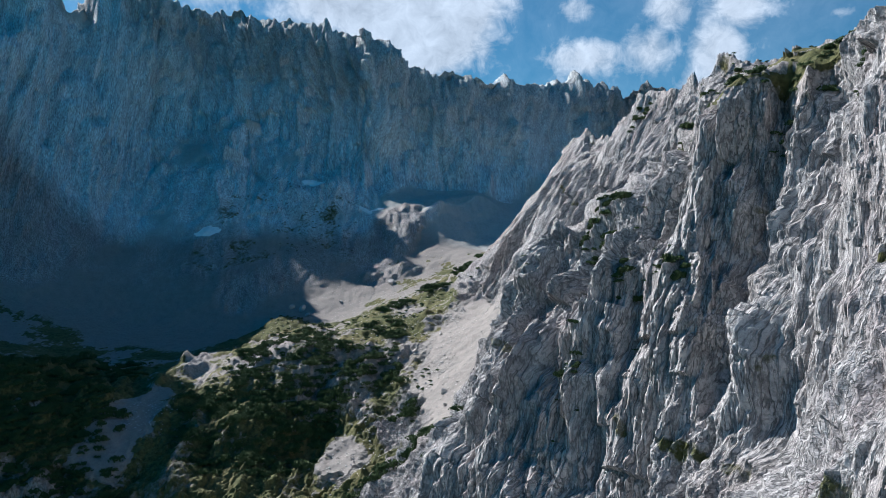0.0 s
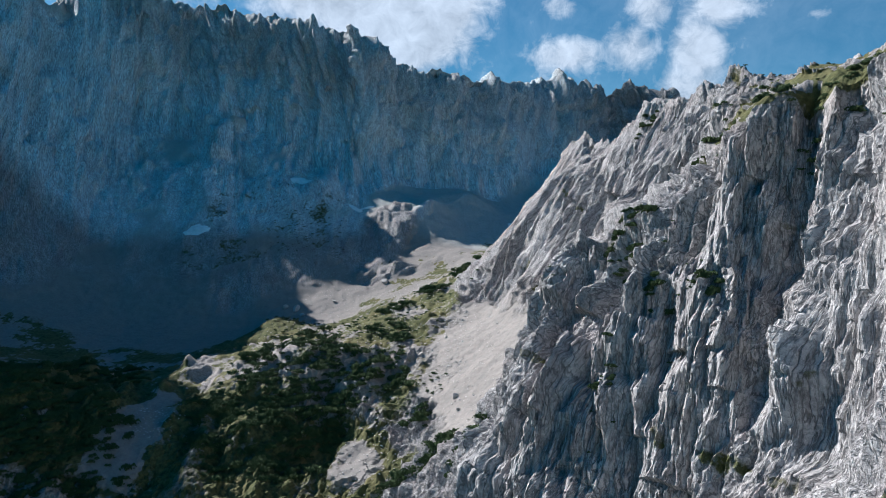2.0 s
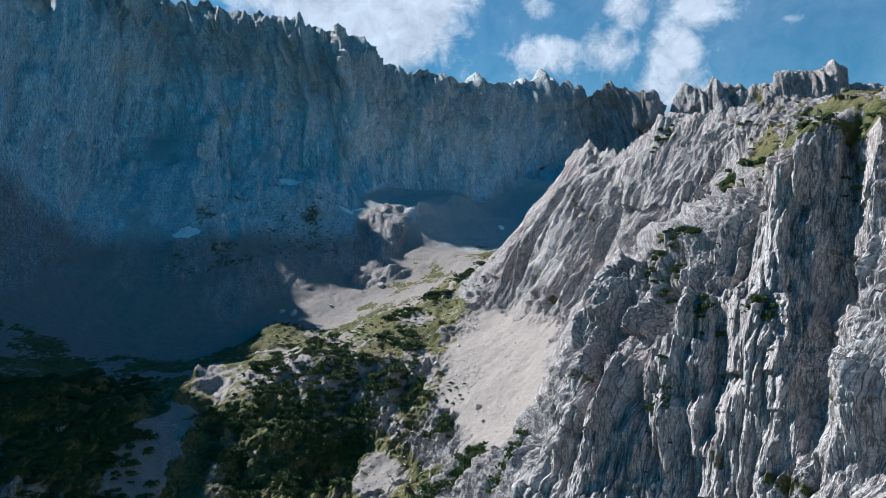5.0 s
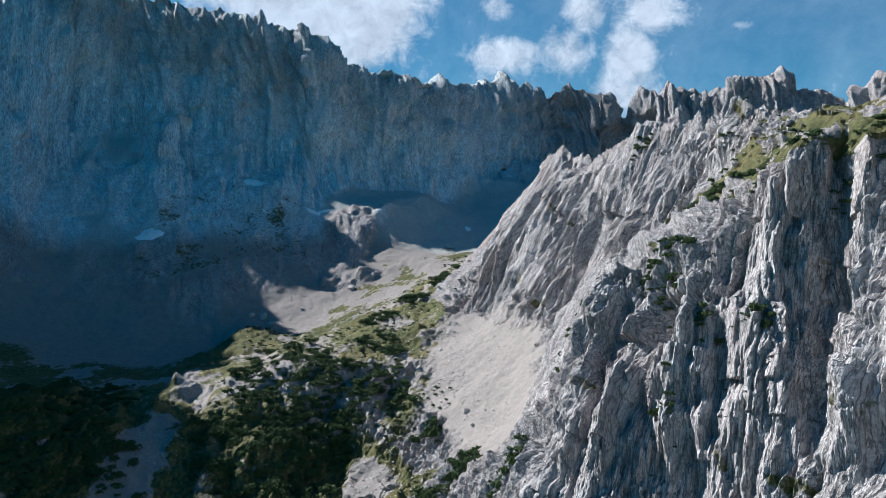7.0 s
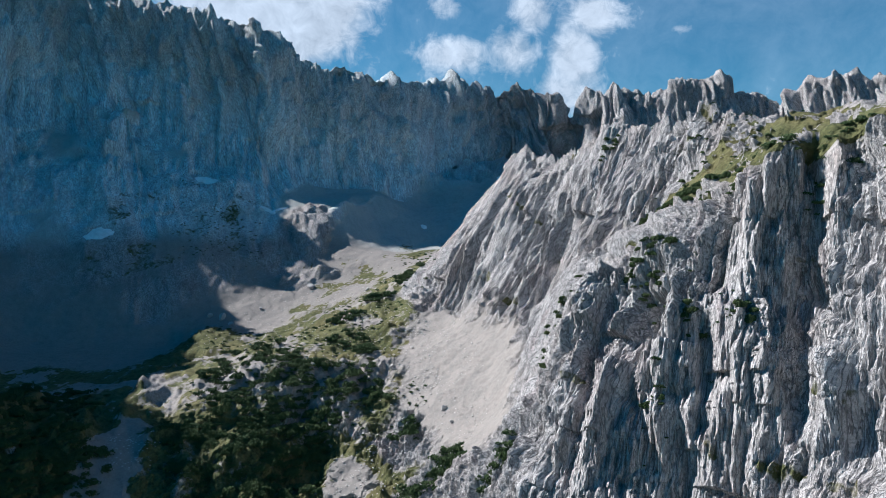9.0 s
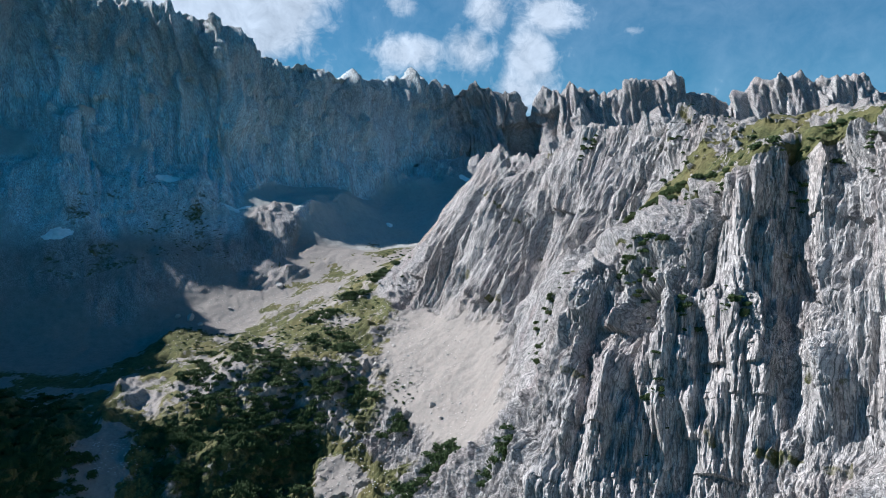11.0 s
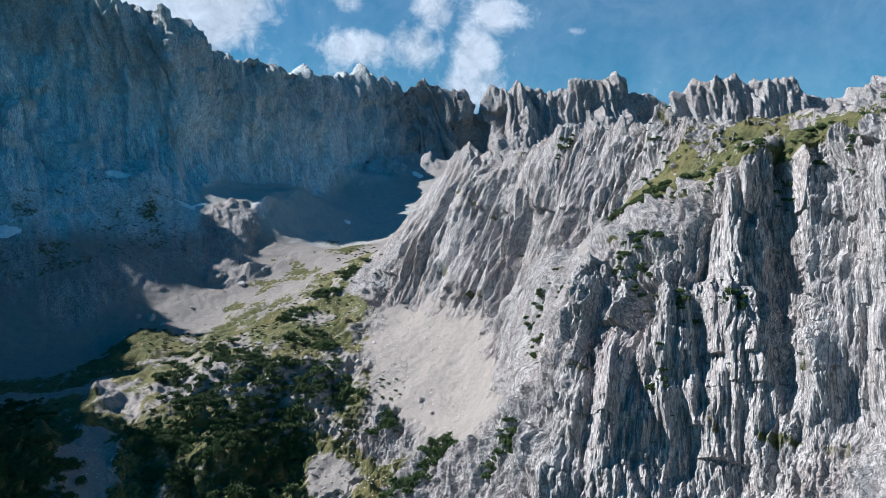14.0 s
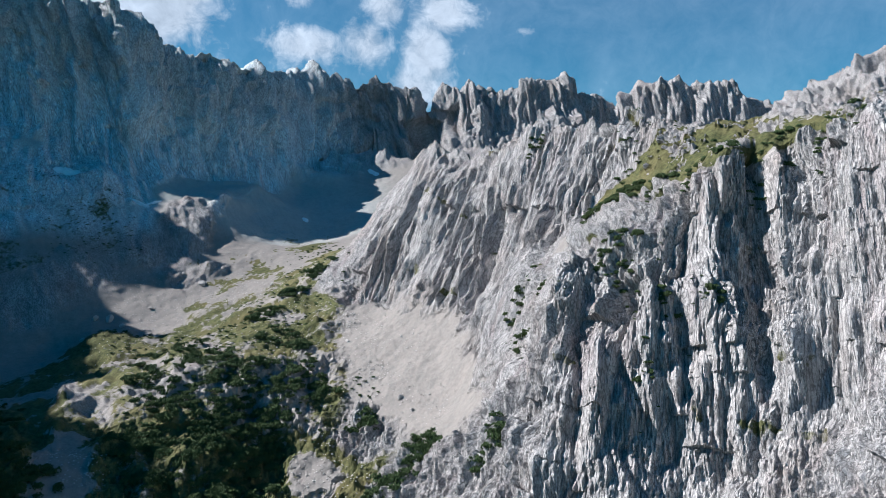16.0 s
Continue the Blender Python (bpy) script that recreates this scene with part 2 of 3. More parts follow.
SPURS = [(6, 7, (128, 392), (120, 372), (110, 352)), (5, 6, (94, 410), (84, 394), (74, 378)), (6, 7, (154, 350), (144, 330), (134, 310)), (5, 6, (186, 345), (176, 322), (166, 300))]


def along(line, step):
    """Points every step metres along a line of corners."""
    p = np.array(line, float)
    s = np.concatenate([[0], np.cumsum(np.linalg.norm(np.diff(p[:, :2], axis=0), axis=1))])
    t = np.arange(0, s[-1], step)
    return np.stack([np.interp(t, s, p[:, k]) for k in range(3)], 1)


def behind(line, step, out, drop):
    """A row of points on the far side of a crest, lower than it."""
    p = along(line, step)
    d = np.gradient(p[:, :2], axis=0)
    d /= np.linalg.norm(d, axis=1)[:, None]
    k = np.ones(5) / 5
    d = np.stack([np.convolve(np.pad(d[:, i], 2, mode="edge"), k, "valid") for i in (0, 1)], 1)
    side = np.stack([-d[:, 1], d[:, 0]], 1)
    p[:, :2] += side * out
    p[:, 2] -= drop
    return p


SPOTS = CIRQUE + BUTTRESS + KNOLL + CLIFF_FACE + FIN + SLAB + RIM
centres = np.concatenate([along(WALL_CREST, 16), along(FAR_CREST, 16), along(EAST_CREST, 25), along(NEAR_CREST, 14),
                          behind(WALL_CREST[9:24], 30, -20, 80), behind(WALL_CREST[9:24], 40, -44, 150), behind(WALL_CREST, 60, 90, 110), behind(FAR_CREST, 40, -26, 62), behind(FAR_CREST, 50, -55, 95), behind(FAR_CREST, 60, 90, 110), behind(EAST_CREST, 60, 90, 60),
                          behind(NEAR_CREST, 40, 60, 28), along(CLIFF_BROW, 10), np.array(SPOTS, float)])
SOFT = 9.0


def solve_heights(c):
    d = np.sqrt(((c[:, None, :2] - c[None, :, :2]) ** 2).sum(2) + SOFT ** 2)
    n = len(c)
    a = np.zeros((n + 1, n + 1))
    give = np.full(n, 1.0)
    give[-len(SPOTS):] = 4.0
    a[:n, :n] = -d + np.diag(give)
    a[:n, n] = a[n, :n] = 1
    return np.linalg.solve(a, np.concatenate([c[:, 2], [0]]))


WEIGHTS = solve_heights(centres)


def lie(x, y):
    """Height of the bare land form at x, y."""
    shape = np.shape(x)
    x, y = np.ravel(x).astype(np.float32), np.ravel(y).astype(np.float32)
    out = np.full(x.shape, WEIGHTS[-1], np.float32)
    c = centres.astype(np.float32)
    w = WEIGHTS.astype(np.float32)
    for i in range(0, len(x), 20000):
        d = np.sqrt((x[i:i + 20000, None] - c[None, :, 0]) ** 2 + (y[i:i + 20000, None] - c[None, :, 1]) ** 2 + np.float32(SOFT ** 2))
        out[i:i + 20000] -= d @ w[:-1]
    return out.reshape(shape)


GRID = 3.0
GX, GY = np.arange(-1720.0, 1720.0, GRID), np.arange(-420.0, 1760.0, GRID)
RASTER = lie(*np.meshgrid(GX, GY, indexing="ij"))
SLOPE_X, SLOPE_Y = np.gradient(RASTER, GRID)


def sample(field, x, y):
    fx, fy = np.clip((x - GX[0]) / GRID, 0, len(GX) - 2.001), np.clip((y - GY[0]) / GRID, 0, len(GY) - 2.001)
    i, j = fx.astype(int), fy.astype(int)
    u, v = fx - i, fy - j
    return (field[i, j] * (1 - u) + field[i + 1, j] * u) * (1 - v) + (field[i, j + 1] * (1 - u) + field[i + 1, j + 1] * u) * v


def inside(shape, x, y):
    """Whether points lie within a plan outline."""
    hit = np.zeros(np.shape(x), bool)
    for (ax, ay), (bx, by) in zip(shape, shape[1:] + shape[:1]):
        if ay != by:
            hit ^= ((ay > y) != (by > y)) & (x < (bx - ax) * (y - ay) / (by - ay) + ax)
    return hit


def towers(u, seed):
    """Blocky heads of differing height along a crest, about -0.5 to 1."""
    t = np.random.RandomState(seed).rand(512, 4)
    i = np.floor(u).astype(int)
    out = np.full(u.shape, -0.5)
    for k in (-1, 0, 1):
        c = t[(i + k) & 511]
        a = np.abs(u - i - k - 0.2 - 0.6 * c[:, 0]) / (0.22 + 0.36 * c[:, 1])
        out = np.maximum(out, 1.2 * c[:, 2] - 0.25 - 0.55 * a ** 3 - 0.25 * c[:, 3] * a)
    return out


def near_line(line, x, y, step=8):
    """Distance in plan to a line."""
    p = along(line, step).astype(np.float32)
    shape = np.shape(x)
    x, y = np.ravel(x).astype(np.float32), np.ravel(y).astype(np.float32)
    out = np.empty(x.shape, np.float32)
    for i in range(0, len(x), 40000):
        out[i:i + 40000] = ((x[i:i + 40000, None] - p[None, :, 0]) ** 2 + (y[i:i + 40000, None] - p[None, :, 1]) ** 2).min(1)
    return np.sqrt(out).reshape(shape)


def columns(x, y, z, fall, size, stretch, seed):
    """Faceted ribs that run along a fall line: the outermost of many leaning pyramids with pointed heads, mean about nought."""
    rng = np.random.RandomState(seed)
    t = rng.rand(4096, 8).astype(np.float32)
    turn_c, turn_s = np.cos(t[:, 7] * 6.283), np.sin(t[:, 7] * 6.283)
    p, q, d = [v.astype(np.float32) for v in ((x - fall[0] / fall[2] * z) / size, (y - fall[1] / fall[2] * z) / size, -z / (size * stretch))]
    ip, iq, ib = [np.floor(v).astype(np.int64) for v in (p, q, d)]
    fp, fq, fb = (p - ip).astype(np.float32), (q - iq).astype(np.float32), (d - ib).astype(np.float32)
    out = np.full(p.shape, -9.0, np.float32)
    for dp in (-1, 0, 1):
        for dq in (-1, 0, 1):
            for db in (-1, 0):
                k = ((ip + dp) * 73856093 ^ (iq + dq) * 19349663 ^ (ib + db) * 83492791) & 4095
                b = fb - db - t[k, 2]
                a, c = fp - dp - t[k, 0], fq - dq - t[k, 1]
                u, v = a * turn_c[k] + c * turn_s[k], c * turn_c[k] - a * turn_s[k]
                h = t[k, 4] * 0.9 - np.abs(u) * (0.45 + 1.3 * t[k, 5]) - np.abs(v) * (0.45 + 1.3 * t[k, 6]) - np.maximum(-2.2 * b, 0.3 * b)
                out = np.maximum(out, h)
    return out + 0.075


def fluting(x, y, z, gap, fall, sizes, seed):
    """Ribs and clefts that run down the fall line: height of the relief in metres."""
    total = np.zeros_like(x)
    for i, (size, amp, stretch) in enumerate(sizes):
        w = perlin(x / (size * 2.2), y / (size * 2.2), z / (size * 2.2), seed + 50 + i)
        total += smooth(0.85, 0.42, gap / size) * amp * 1.2 * columns(x + w * size * 0.25, y - w * size * 0.25, z, fall, size, stretch, seed + i)
    return total


# ---- the land as one sheet of quads, finest where it is steep and close ----
HUB = -90.0     # x of the middle of the sheet's fan of rows


def land(step, rows):
    bearing = radians(1) * np.concatenate([np.arange(-100.0, -46.0, 0.6), np.arange(-46.0, 7.0, step * 1.7), np.arange(7.0, 55.0, step), np.arange(55.0, 75.1, 0.8)])
    reach = np.arange(170.0, 1720.0, 3.0)
    bx, by = HUB + np.sin(bearing)[:, None] * reach, np.cos(bearing)[:, None] * reach
    base = sample(RASTER, bx, by)
    elev = np.arctan2(base + 10, reach[None])
    high = np.maximum.accumulate(elev, axis=1)
    seen = np.where(high[:, 1:] - elev[:, 1:] > radians(3), 0.15, np.where(np.diff(elev, axis=1) < 0, 0.5, 1.0))
    seen *= 0.2 + 0.8 * smooth(radians(-31), radians(-25), elev[:, 1:])
    share = (np.abs(np.diff(elev, axis=1)) + 0.10 * np.diff(reach)[None] / reach[None, 1:]) * seen
    k = 15
    pad = np.pad(share, ((k, k), (0, 0)), mode="edge")
    cum = np.cumsum(pad, axis=0)
    share = (cum[2 * k:] - np.concatenate([np.zeros((1, share.shape[1])), cum[:-2 * k - 1]])) / (2 * k + 1)
    run = np.concatenate([np.zeros((len(bearing), 1)), np.cumsum(share, axis=1)], 1)
    run /= run[:, -1:]
    want = np.linspace(0, 1, rows)
    r = np.stack([np.interp(want, run[i], reach) for i in range(len(bearing))])
    x, y = HUB + np.sin(bearing)[:, None] * r, np.cos(bearing)[:, None] * r
    return x, y, np.stack([np.interp(r[i], reach, base[i]) for i in range(len(bearing))])


WALL_FALL, SLAB_FALL, CLIFF_FALL = (0.4, -0.9, -1.5), (-0.7, -0.55, -1.3), (-0.5, -0.8, -2.2)


def detail(x, y, z):
    """Slope, cover and relief of the land at the given points. Returns the moved points and the covers."""
    gx, gy = sample(SLOPE_X, x, y), sample(SLOPE_Y, x, y)
    slope = np.degrees(np.arctan(np.hypot(gx, gy)))
    n = np.stack([-gx, -gy, np.ones_like(gx)])
    n /= np.linalg.norm(n, axis=0)
    blot = perlin(x / 60, y / 60, z / 60, 90) + 0.5 * perlin(x / 25, y / 25, z / 25, 91)
    rock = smooth(33, 41, slope + 5 * blot)
    far = smooth(800, 860, y + 0.25 * np.abs(x))
    east = smooth(300, 340, x - (y - 1400) * -0.2) * far
    slab = (1 - far) * smooth(430, 500, y - 0.25 * (x - 100)) * smooth(-20, 40, x)
    edge = 9 * perlin(x / 16, y / 16, z / 16, 92) + 4 * perlin(x / 5, y / 5, z / 5, 93)
    fan = np.zeros_like(x)
    for outline in (SCREE_FAN, SCREE_PATCH, GULLY_BED, SCREE_APRON, SCREE_LOW):
        ax, ay = np.array(outline).mean(0)
        m = (np.abs(x - ax) < 260) & (np.abs(y - ay) < 260)
        share = sum(inside(outline, x[m] + edge[m] + dx, y[m] + edge[m] * 0.7 + dy).astype(float) for dx, dy in ((0, 0), (6, 0), (-6, 0), (0, 6), (0, -6), (3, 3), (-3, -3)))
        fan[m] = np.maximum(fan[m], share / 7)
    rock = rock * (1 - fan)
    floor = smooth(420, 500, y) * (1 - smooth(800, 860, y - 0.2 * x)) * (1 - smooth(-30, 5, x - (y - 600) * 0.15)) * smooth(-300, -250, x)
    spur = smooth(-215, -250, x) * (1 - smooth(520, 560, y)) + (1 - smooth(480, 540, y + 0.2 * x)) * (1 - smooth(0, 30, x))
    knob = np.exp(-((x + 150) / 24) ** 2 - ((y - 897) / 19) ** 2) + 0.8 * np.exp(-((x + 112) / 16) ** 2 - ((y - 905) / 12) ** 2)
    rough = np.maximum(np.clip(floor * smooth(-0.1, 0.35, blot) + spur, 0, 1) * (1 - fan), smooth(0.25, 0.55, knob + 0.02 * edge))
    foot = np.interp(y, FOOT_Y, FOOT_X)
    cliff = smooth(-4, 6, x - foot + edge) * (1 - far) * (1 - fan)
    rock = np.maximum(rock, 0.9 * np.maximum(cliff, far * np.maximum(smooth(1180, 1240, y), smooth(230, 300, x))))
    snowy = np.zeros_like(x)
    for sx, sy, a, b, turn, deep in DRIFTS:
        m = (np.abs(x - sx) < 60) & (np.abs(y - sy) < 60)
        c, q = math.cos(radians(turn)), math.sin(radians(turn))
        u, v = ((x[m] - sx) * c + (y[m] - sy) * q) / a, (-(x[m] - sx) * q + (y[m] - sy) * c) / b
        snowy[m] = np.maximum(snowy[m], smooth(1.7, 1.1, np.hypot(u, v)))
    crags = floor * (1 - smooth(620, 700, y)) * smooth(0.0, 0.3, blot + 0.4 * perlin(x / 12, y / 12, z / 12, 94)) * (1 - fan)
    buttress = np.exp(-((x + 152) / 30) ** 2 - ((y - 985) / 32) ** 2) * smooth(-50, -35, z)
    rock = np.maximum(rock, smooth(0.25, 0.5, buttress + 0.02 * edge))
    turf = perlin(x / 45, y / 45, z / 45, 80) + 0.6 * perlin(x / 16, y / 16, z / 16, 81) + 0.5 * perlin(x / 5, y / 5, z / 5, 85) + 0.35 * perlin(x / 2, y / 2, z / 2, 86)
    band = sum(inside(TURF_BROW, x + 0.45 * edge + dx, y + 0.45 * edge + dy).astype(float) for dx, dy in ((0, 0), (2.5, 0), (-2.5, 0), (0, 3), (0, -3))) / 5
    band *= 0.25 + 0.75 * smooth(-0.55, 0.0, turf)
    relief = np.zeros_like(x)
    gap = np.zeros_like(x)
    for axis in (0, 1):
        e = np.sqrt(sum(np.diff(q, axis=axis) ** 2 for q in (x, y, z)))
        e = np.concatenate([e, np.take(e, [-1], axis)], axis)
        gap = np.maximum(gap, e)
    for w, fall, sizes, seed in (
            (rock * far * (1 - east), WALL_FALL, ((70, 24, 2.3), (31, 14, 3), (14, 8, 4), (7, 4, 4), (3.4, 1.8, 3)), 10),
            (rock * east, (0.0, -0.7, -2.0), ((46, 18, 4), (22, 13, 5), (10, 7, 5), (5, 3.6, 4)), 20),
            (rock * slab, SLAB_FALL, ((26, 7, 5), (12, 8, 7), (6, 4.6, 7), (2.8, 2.0, 6), (1.4, 1.0, 5)), 30),
            (rock * (1 - far) * (1 - slab), CLIFF_FALL, ((32, 11, 1.9), (14, 8.5, 2.6), (6, 3.9, 3.6), (2.8, 1.9, 4), (1.5, 1.0, 4)), 40),
            (1.0 * smooth(0.2, 0.5, buttress), (0.3, -0.9, -1.2), ((16, 5.5, 3), (8, 3.6, 3), (4, 2.0, 3), (2, 1.0, 2)), 60),
            (rough * (1 - rock), (-0.3, -0.6, -1.0), ((38, 9, 1.3), (17, 5, 1.5), (8, 3, 1.5), (3.6, 1.6, 1.5), (1.8, 0.8, 1.5)), 50)):
        if seed == 10:
            w = w * (0.28 + 0.72 * smooth(-30, 100, z)) * (1 - 0.8 * buttress)
        m = w > 0.01
        relief[m] += (w[m] * fluting(x[m], y[m], z[m], gap[m], fall, sizes, seed))
    relief *= (1 - 0.85 * snowy) * (1 - 0.8 * band) * (1 - 0.55 * smooth(690, 735, y) * (1 - far)) * (1 - 0.3 * smooth(140, 160, x) * smooth(335, 305, y))
    m = (x > 20) & (y < 520) & (x < 330)
    for lines, sign in ((GULLIES, -1.0), (SPURS, 1.0)):
        for width, amp, *line in lines:
            d = near_line([(a, b, 0) for a, b in line], x[m] + 0.4 * edge[m], y[m] + 0.4 * edge[m], 3)
            relief[m] += sign * amp * np.exp(-np.abs(d / width) ** 1.5)
    # towers and teeth on the crests
    teeth, brow = np.zeros_like(x), np.zeros_like(x)
    for line, size, amp in ((WALL_CREST[3:10], 34, 34), (WALL_CREST[:14], 46, 16), (WALL_CREST, 30, 9), (FAR_CREST, 34, 13), (EAST_CREST, 24, 9), (NEAR_CREST[:12], 9, 7)):
        d = near_line(line, x, y)
        brow = np.maximum(brow, smooth(28, 8, d))
        m = d < 45
        u = x[m] + 0.5 * y[m]
        teeth[m] = np.maximum(teeth[m], amp * (0.4 + towers(u / size, 60) + 0.45 * towers(u / size * 2.7, 61)) * np.exp(-(d[m] / (size * 0.9)) ** 2))
    bumps = floor * (1 - fan) * (2.6 * perlin(x / 12, y / 12, z / 12, 73) + 1.7 * perlin(x / 5, y / 5, z / 5, 74) + 0.8 * perlin(x / 2.2, y / 2.2, z / 2.2, 75)) + (1 - rock) * (2.0 * perlin(x / 28, y / 28, z / 28, 70) + 0.8 * perlin(x / 9, y / 9, z / 9, 71) + 0.3 * perlin(x / 3.5, y / 3.5, z / 3.5, 72))
    for hx, hy, hr, hh in HUMPS:
        q = np.exp(-(((x - hx) / hr) ** 2 + ((y - hy) / hr) ** 2))
        bumps += hh * q * (1 + 0.5 * blot)
    d = relief + bumps * (1 - 0.7 * rough)
    out = np.stack([x + n[0] * d, y + n[1] * d, z + n[2] * d + teeth])
    rock = np.maximum(rock, np.maximum(0.45 * crags, 0.7 * smooth(0.3, 0.6, knob + 0.02 * edge)))
    rock = rock * (1 - 0.8 * band)
    grass = np.clip((1 - 0.75 * rock) * ((floor * (0.8 + 0.2 * smooth(600, 700, y)) * (0.4 + 0.6 * smooth(-0.45, 0.4, turf)) + spur * (0.55 + 0.45 * smooth(-0.3, 0.35, turf))) * (1 - fan) + 1.25 * band * (0.55 + 0.45 * smooth(-0.7, 0.1, turf))), 0, 1)
    ledge = (1 - far) * smooth(20, 60, x) * smooth(0.45, 0.75, perlin(x / 22, y / 22, z / 13, 83) + 0.35 * perlin(x / 6, y / 6, z / 6, 84))
    shelf = far * smooth(-420, -380, x) * (1 - smooth(-230, -190, x)) * smooth(-95, -70, z) * (1 - smooth(20, 60, z)) + far * smooth(-60, -20, x) * (1 - smooth(30, 60, x)) * (1 - smooth(-40, -15, z))
    hill = np.exp(-((x + 222) / 30) ** 2 - ((y - 718) / 40) ** 2)
    apron = smooth(-170, -140, x) * (1 - smooth(0, 40, x)) * smooth(770, 810, y) * (1 - smooth(915, 955, y))
    grass = np.maximum(grass, np.maximum(0.95 * smooth(0.25, 0.6, hill + 0.12 * turf), 0.75 * apron * smooth(-0.1, 0.4, turf)))
    # turf cover raised over the basin floor to make it darker
    basin = smooth(-255, -280, x) * smooth(540, 570, y) * (1 - smooth(690, 740, y))
    grass = np.maximum(grass, 0.8 * basin * smooth(-0.5, 0.3, turf))
    grass = np.clip(grass + 0.6 * ledge + 0.55 * shelf * smooth(0.0, 0.7, turf + 0.2), 0, 1)
    # where a point's fall line meets level ground: keeps stains and joints running down the rock
    lean = [far * WALL_FALL[k] / WALL_FALL[2] + (1 - far) * (slab * SLAB_FALL[k] / SLAB_FALL[2] + (1 - slab) * CLIFF_FALL[k] / CLIFF_FALL[2]) for k in (0, 1)]
    across, down = x - lean[0] * z, y - lean[1] * z
    # fourth value: haze tint mask, far wall and upper scree, halved at the crests
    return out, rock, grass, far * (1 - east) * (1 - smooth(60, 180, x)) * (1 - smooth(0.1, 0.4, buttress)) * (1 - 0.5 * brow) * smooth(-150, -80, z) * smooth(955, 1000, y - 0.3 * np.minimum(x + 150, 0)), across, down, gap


def sheet(name, p, faces, covers, mat):
    used, index = np.unique(faces, return_inverse=True)
    me = bpy.data.meshes.new(name)
    me.vertices.add(len(used))
    me.vertices.foreach_set("co", p[used].astype(np.float32).ravel())
    me.loops.add(faces.size)
    me.loops.foreach_set("vertex_index", index.ravel().astype(np.int32))
    me.polygons.add(len(faces))
    me.polygons.foreach_set("loop_start", np.arange(0, faces.size, 4, dtype=np.int32))
    me.update(calc_edges=True)
    me.polygons.foreach_set("use_smooth", covers["gap"][faces].mean(1) > 1.3 if "gap" in covers else np.zeros(len(faces), bool))
    for key, v in covers.items():
        if key == "gap":
            continue
        a = me.attributes.new(key, "FLOAT", "POINT")
        a.data.foreach_set("value", v[used].astype(np.float32))
    me.materials.append(mat)
    return new(name, me)


STEP, ROWS = 0.066, 830
X, Y, Z = land(STEP, ROWS)
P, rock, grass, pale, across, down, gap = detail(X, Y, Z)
nc, nr = X.shape
idx = np.arange(nc * nr).reshape(nc, nr)
quads = np.stack([idx[:-1, :-1], idx[1:, :-1], idx[1:, 1:], idx[:-1, 1:]], -1).reshape(-1, 4)
pts = P.reshape(3, -1).T
qx, qy = X.ravel()[quads].mean(1), Y.ravel()[quads].mean(1)
foot = np.interp(qy, FOOT_Y, FOOT_X)
is_near = (qx > foot) & (qy < 830)
is_far = (qy > np.interp(qx, [-900, -620, -500, -384, -240, -145, -60, 100, 300], [500, 760, 880, 925, 985, 985, 960, 1130, 1200])) & (qx < 300)
is_east = (qx >= 300) & ~is_near & (qy > 700)
# pale holds the haze painted into the far wall and scree colour
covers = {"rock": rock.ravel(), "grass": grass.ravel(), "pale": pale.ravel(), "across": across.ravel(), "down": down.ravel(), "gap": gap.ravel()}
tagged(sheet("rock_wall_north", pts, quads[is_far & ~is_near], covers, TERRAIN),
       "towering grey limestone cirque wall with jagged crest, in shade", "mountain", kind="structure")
tagged(sheet("rock_ridge_east", pts, quads[is_east], covers, TERRAIN), "distant sunlit limestone ridge of serrated pinnacles", "mountain", kind="structure")
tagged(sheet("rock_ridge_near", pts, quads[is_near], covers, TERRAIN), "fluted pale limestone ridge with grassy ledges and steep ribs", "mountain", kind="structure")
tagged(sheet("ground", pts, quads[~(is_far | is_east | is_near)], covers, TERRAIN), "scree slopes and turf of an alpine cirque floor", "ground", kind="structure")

# the land beyond and behind the view, coarse
def outskirts():
    b = np.radians(np.concatenate([np.arange(75.0, 260.1, 5.0)]))
    r = np.array([2.0, 60, 120, 170, 260, 400, 600, 900, 1300, 1720, 2600, 4200])
    full = np.radians(np.arange(-100.0, 260.1, 4.0))
    for name, ang, rad in (("ground_behind", b, r), ("ground_beyond", full, np.array([1717.0, 2300, 3200, 4500])), ("ground_below", full, np.array([2.0, 60, 120, 173]))):
        x, y = HUB + np.sin(ang)[:, None] * rad, np.cos(ang)[:, None] * rad
        z = lie(x, y) - 4
        n, m = x.shape
        ids = np.arange(n * m).reshape(n, m)
        f = np.stack([ids[:-1, :-1], ids[1:, :-1], ids[1:, 1:], ids[:-1, 1:]], -1).reshape(-1, 4)
        p = np.stack([x.ravel(), y.ravel(), z.ravel()], 1)
        tagged(sheet(name, p, f, {"rock": np.zeros(n * m), "grass": np.full(n * m, 0.6), "pale": np.zeros(n * m), "across": x.ravel(), "down": y.ravel()}, TERRAIN),
               "turf and rubble slopes running out to the horizon", "ground", kind="structure")


outskirts()


